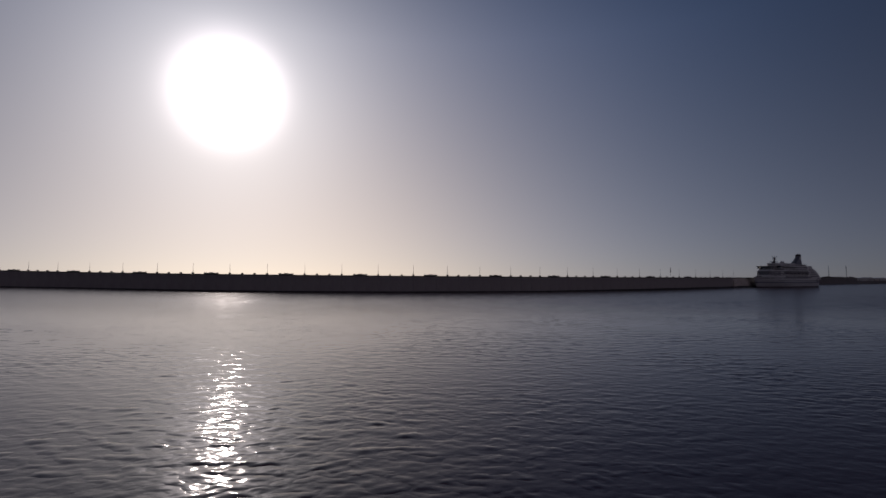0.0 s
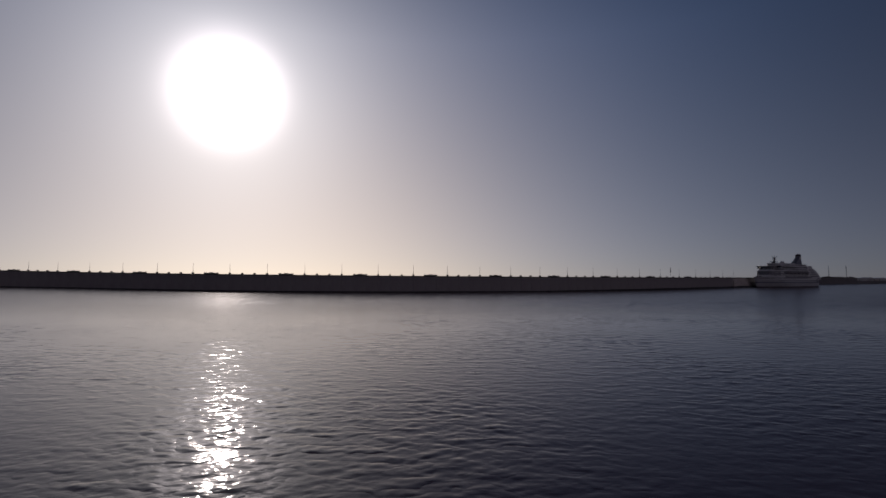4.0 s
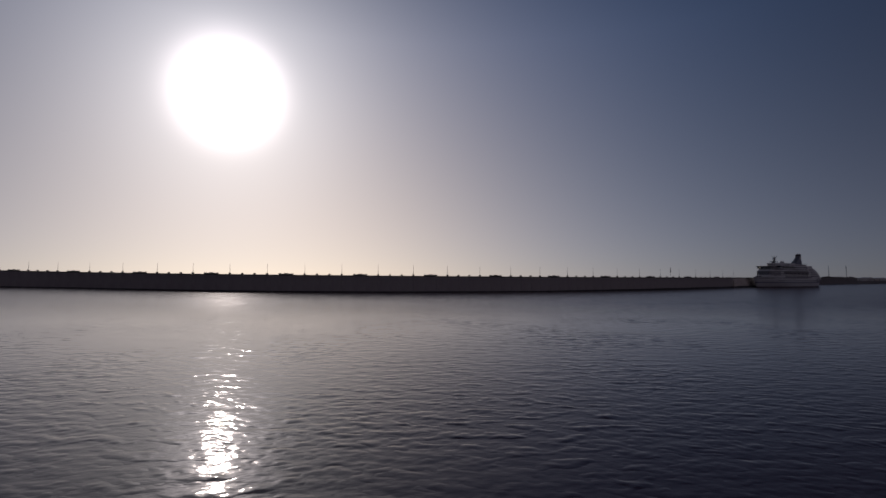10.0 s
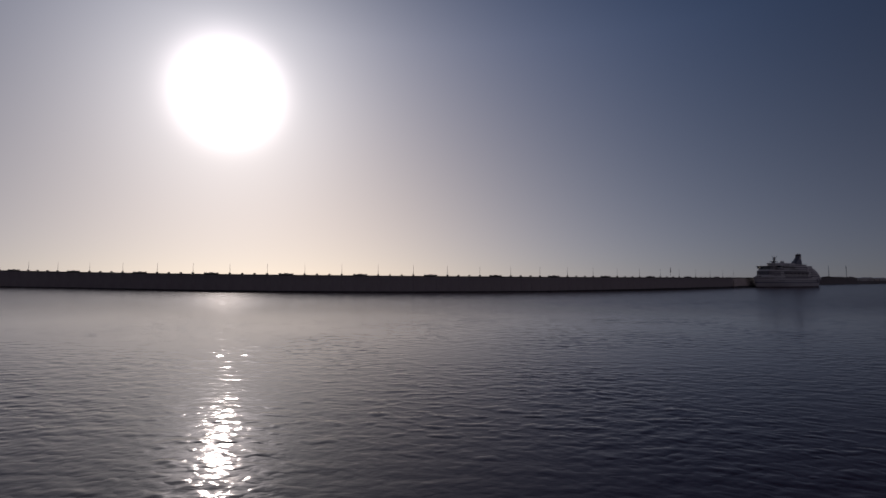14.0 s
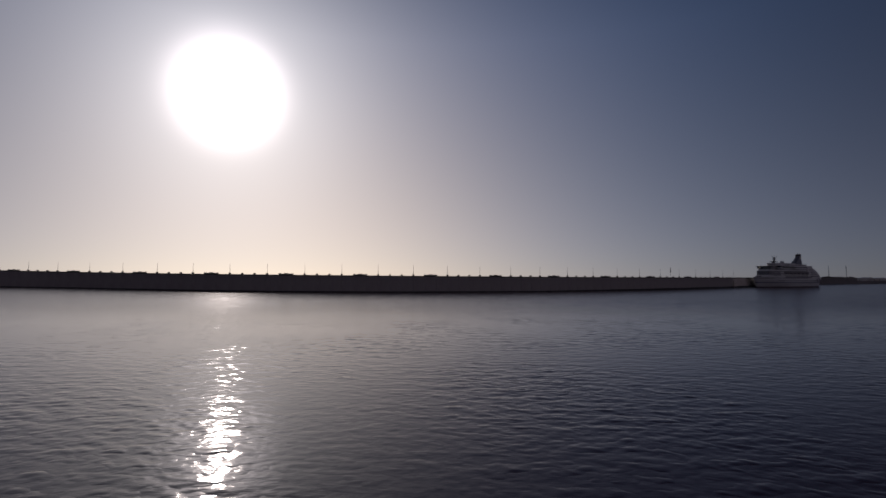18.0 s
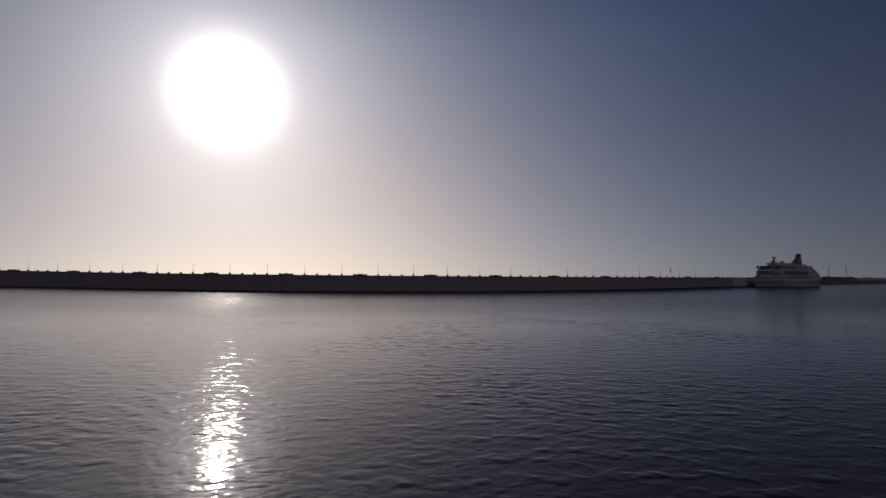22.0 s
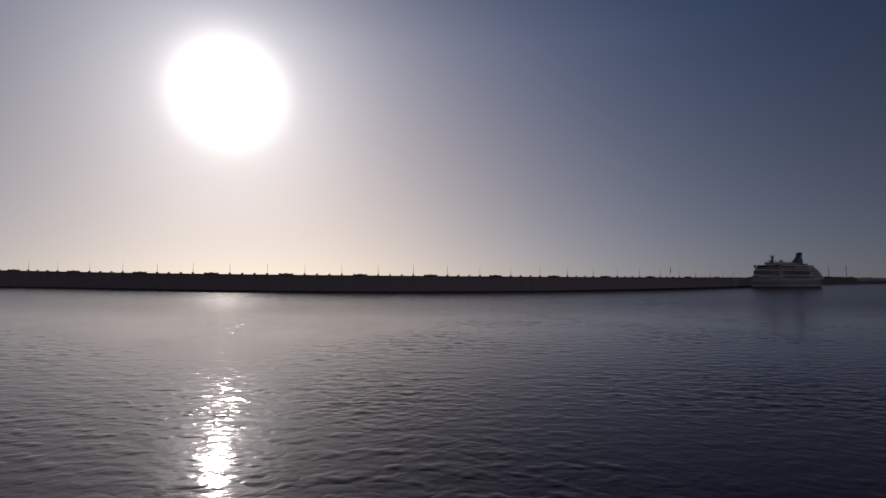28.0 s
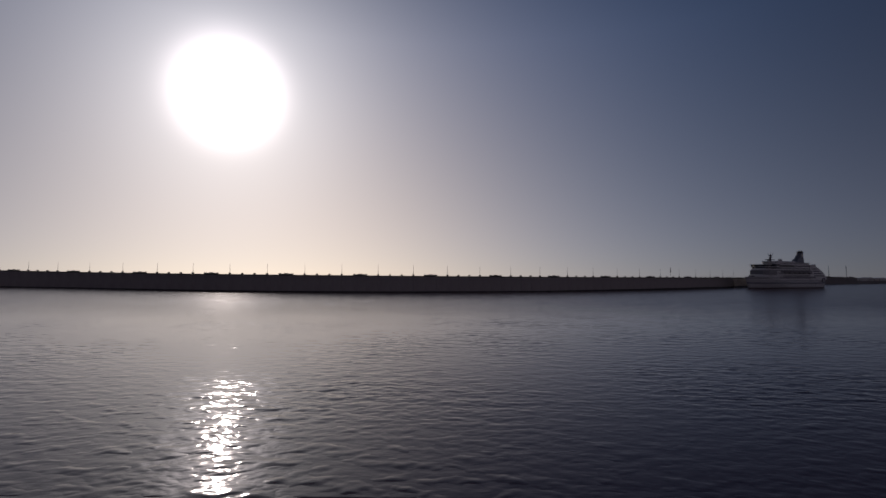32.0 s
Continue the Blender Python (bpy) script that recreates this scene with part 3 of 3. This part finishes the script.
for i in range(7):
    x = 290.0 + i * 8.4
    m, ln = wall_frame(x, x + 8.4)
    part("coping", box(-ln / 2 + 0.03, ln / 2 - 0.03, -0.5, 3.0, 9.75, 10.25 + 0.12 * (i % 3), 0.08), COPING, roundhead, m=m)
    part("weedy_toe", box(-ln / 2 + 0.02, ln / 2 - 0.02, -3.2, -2.0, -4.0, 1.6 + 0.2 * (i % 2), 0.2), DARKFOOT, roundhead, m=m)
for i in range(150):
    x = rng.uniform(293, 349)
    u = rng.random()
    p = Vector((x, wall_y(x), 0))
    t = Vector((1, (wall_y(x + 1) - wall_y(x - 1)) / 2, 0)).normalized()
    nrm = Vector((-t.y, t.x, 0))
    q = p + nrm * (-1.9 + 1.9 * u)
    s = rng.uniform(0.8, 1.6)
    m = Matrix.Translation((q.x, q.y, -0.4 + 9.6 * u)) @ Euler((rng.uniform(-0.6, 0.6), rng.uniform(-0.6, 0.6), rng.uniform(0, 6.28))).to_matrix().to_4x4() @ Matrix.Diagonal((s, s, s, 1))
    part("armour_stone", ROCKS[i % 7], None, roundhead, m=m)
for i in range(90):
    x = lamp_x(rng.uniform(-2.5, 23.5))
    m0, ln = wall_frame(x - 1, x + 1)
    s = rng.uniform(0.5, 1.25)
    part("foot_stone", DARKROCKS[i % 5], None, breakwater, m=m0 @ pose(0, -rng.uniform(0.2, 1.2), rng.uniform(-0.25, 0.1), 0, 0, rng.uniform(0, 360)) @ Matrix.Diagonal((s * 1.5, s, s, 1)))


def make_beacon():
    root = tagged(new("navigation_beacon"), "dark cylindrical daymark on a thin pole on the breakwater", "beacon")
    part("base_plate", box(-0.3, 0.3, -0.3, 0.3, 0, 0.12, 0.02), STEEL, root)
    part("pole", tube((0, 0, 0.1), (0, 0, 8.6), 0.07, 0.05), STEEL, root)
    part("daymark", tube((0, 0, 3.9), (0, 0, 7.6), 0.34, 0.26, 12), DARKSTEEL, root, "dark daymark drum")
    part("lantern", dome((0, 0, 8.7), 0.18), LENS, root, "small glass lantern", True)
    return root


beacon = make_beacon()
x = lamp_x(20.6)
m0, ln = wall_frame(x - 1, x + 1)
beacon.matrix_basis = m0 @ pose(0, 1.9, wall_top(x))


# ---- far pier past the ship, its masts and sheds ----
far_pier = tagged(new("far_pier"), "low dark harbour pier far behind the ship", "pier", kind="structure")
PIER = Matrix.Translation((560, 798, 0)) @ Matrix.Rotation(math.atan2(173, 249), 4, "Z")
part("pier_core", box(-70, 252, 0.4, 26, -9, 11.4), SHADEDQUAY, far_pier, m=PIER)
part("quay_core", box(252, 900, 0.4, 60, -9, 5.6), SHADEDQUAY, far_pier, m=PIER)
x = -70.0
while x < 516:
    h = 11.6 if x < 240 else 5.8
    part("wall_panel", box(x + 0.06, x + 11.44, 0.0, 0.5, -4, h - 0.5, 0.06), SHADEDQUAY, far_pier, m=PIER)
    part("coping", box(x + 0.02, x + 11.48, -0.3, 3.0, h - 0.52, h, 0.06), COPING, far_pier, m=PIER)
    x += 11.5
rng = random.Random(3)
x = 95.0
while x < 236:
    w = rng.uniform(3, 8)
    part("parapet_block", box(x, x + w, 1.0, 3.0, 11.55, 11.6 + rng.uniform(0.7, 1.9), 0.08), COPING, far_pier, m=PIER)
    x += w + rng.uniform(2, 12)


def make_mast(lean, height, thick):
    root = tagged(new("derrick_mast"), "slender dark leaning derrick mast on the pier", "mast", "derrick masts on the far pier")
    part("base", box(-1.1, 1.1, -1.1, 1.1, 0, 1.6, 0.15), DARKSTEEL, root)
    for dx, dy in ((-0.5, -0.5), (0.5, -0.5), (0.5, 0.5), (-0.5, 0.5)):
        part("mast_leg", tube((dx, dy, 1.5), (dx * 0.4 - lean, dy * 0.4, height), 0.16, 0.11, 6), DARKSTEEL, root)
    for i in range(10):
        z0, z1 = 1.6 + i * (height - 1.8) / 10, 1.6 + (i + 1) * (height - 1.8) / 10
        s = 0.5 if i % 2 else -0.5
        f0, f1 = (z0 - 1.5) / (height - 1.5), (z1 - 1.5) / (height - 1.5)
        part("lattice_bar", tube((s * (1 - 0.6 * f0) - lean * f0, -0.45 * (1 - 0.6 * f0), z0), (-s * (1 - 0.6 * f1) - lean * f1, -0.45 * (1 - 0.6 * f1), z1), 0.08, 0.08, 5), DARKSTEEL, root)
    if thick:
        part("hoist_housing", box(-lean * 0.8 - 0.42, -lean * 0.8 + 0.42, -0.5, 0.5, height * 0.66, height * 0.95, 0.1), DARKSTEEL, root)
    return root


for px_x, lean, height, thick in ((141, 2.8, 20.5, False), (224, 3.4, 22.0, True)):
    make_mast(lean, height, thick).matrix_basis = PIER @ pose(px_x, 8, 11.4, 0, 0, 10)


def make_shed(w, d, h, roof, mat, label):
    root = tagged(new("shed"), label, "shed", "sheds on the quay")
    part("wall", box(0, w, 0, d, 0, h, 0.05), mat, root)
    part("roof", loft([[(-0.5, y, h), (w + 0.5, y, h), (w + 0.5, y, h + 0.2), (w / 2, y, h + roof), (-0.5, y, h + 0.2)] for y in (-0.5, d + 0.5)]), ROOFMETAL, root, "pale sheet roof")
    n = max(2, int(w / 6))
    for i in range(n):
        c = (i + 0.5) * w / n
        part("door" if i % 2 else "window", box(c - 1.4, c + 1.4, -0.08, 0.1, 0.1 if i % 2 else 1.3, 3.0), DARKSTEEL if i % 2 else GLASS, root)
    return root


for x, w, d, h, roof, mat, label in ((258, 24, 12, 3.2, 1.2, WALLPAINT, "low pale rendered quay shed with sheet roof"), (288, 30, 14, 4.4, 1.4, WALLPAINT, "pale rendered quay shed with grey roof"),
                                     (324, 36, 14, 4.8, 1.8, WALLPAINT, "long pale quay shed with grey roof"), (366, 26, 12, 3.6, 1.2, STONE, "low stone quay shed with sheet roof"), (398, 40, 14, 4.6, 1.6, WALLPAINT, "long pale quay shed with grey roof")):
    make_shed(w, d, h, roof, mat, label).matrix_basis = PIER @ pose(x, 5, 5.8)


def motions():
    for sheet, pace in ((water, -1.4), (cross_sea, 1.4)):
        walk(sheet, [(t, pose(pace * (t - 16.0), 0.33 * pace * (t - 16.0), 0)) for t in (0.0, 8.0, 16.0, 24.0, 32.0)])
    walk(ship, [(t, ship_pose(379.7 - 44.4 * f, 565.5 - 64.0 * f, 210.0 - 2.6 * f)) for t, f in (
        (0.0, -0.05), (8.0, -0.03), (14.0, 0.0), (20.0, 0.02), (22.5, 0.08), (25.0, 0.25), (27.5, 0.46), (30.0, 0.70), (32.0, 0.98))])


motions()
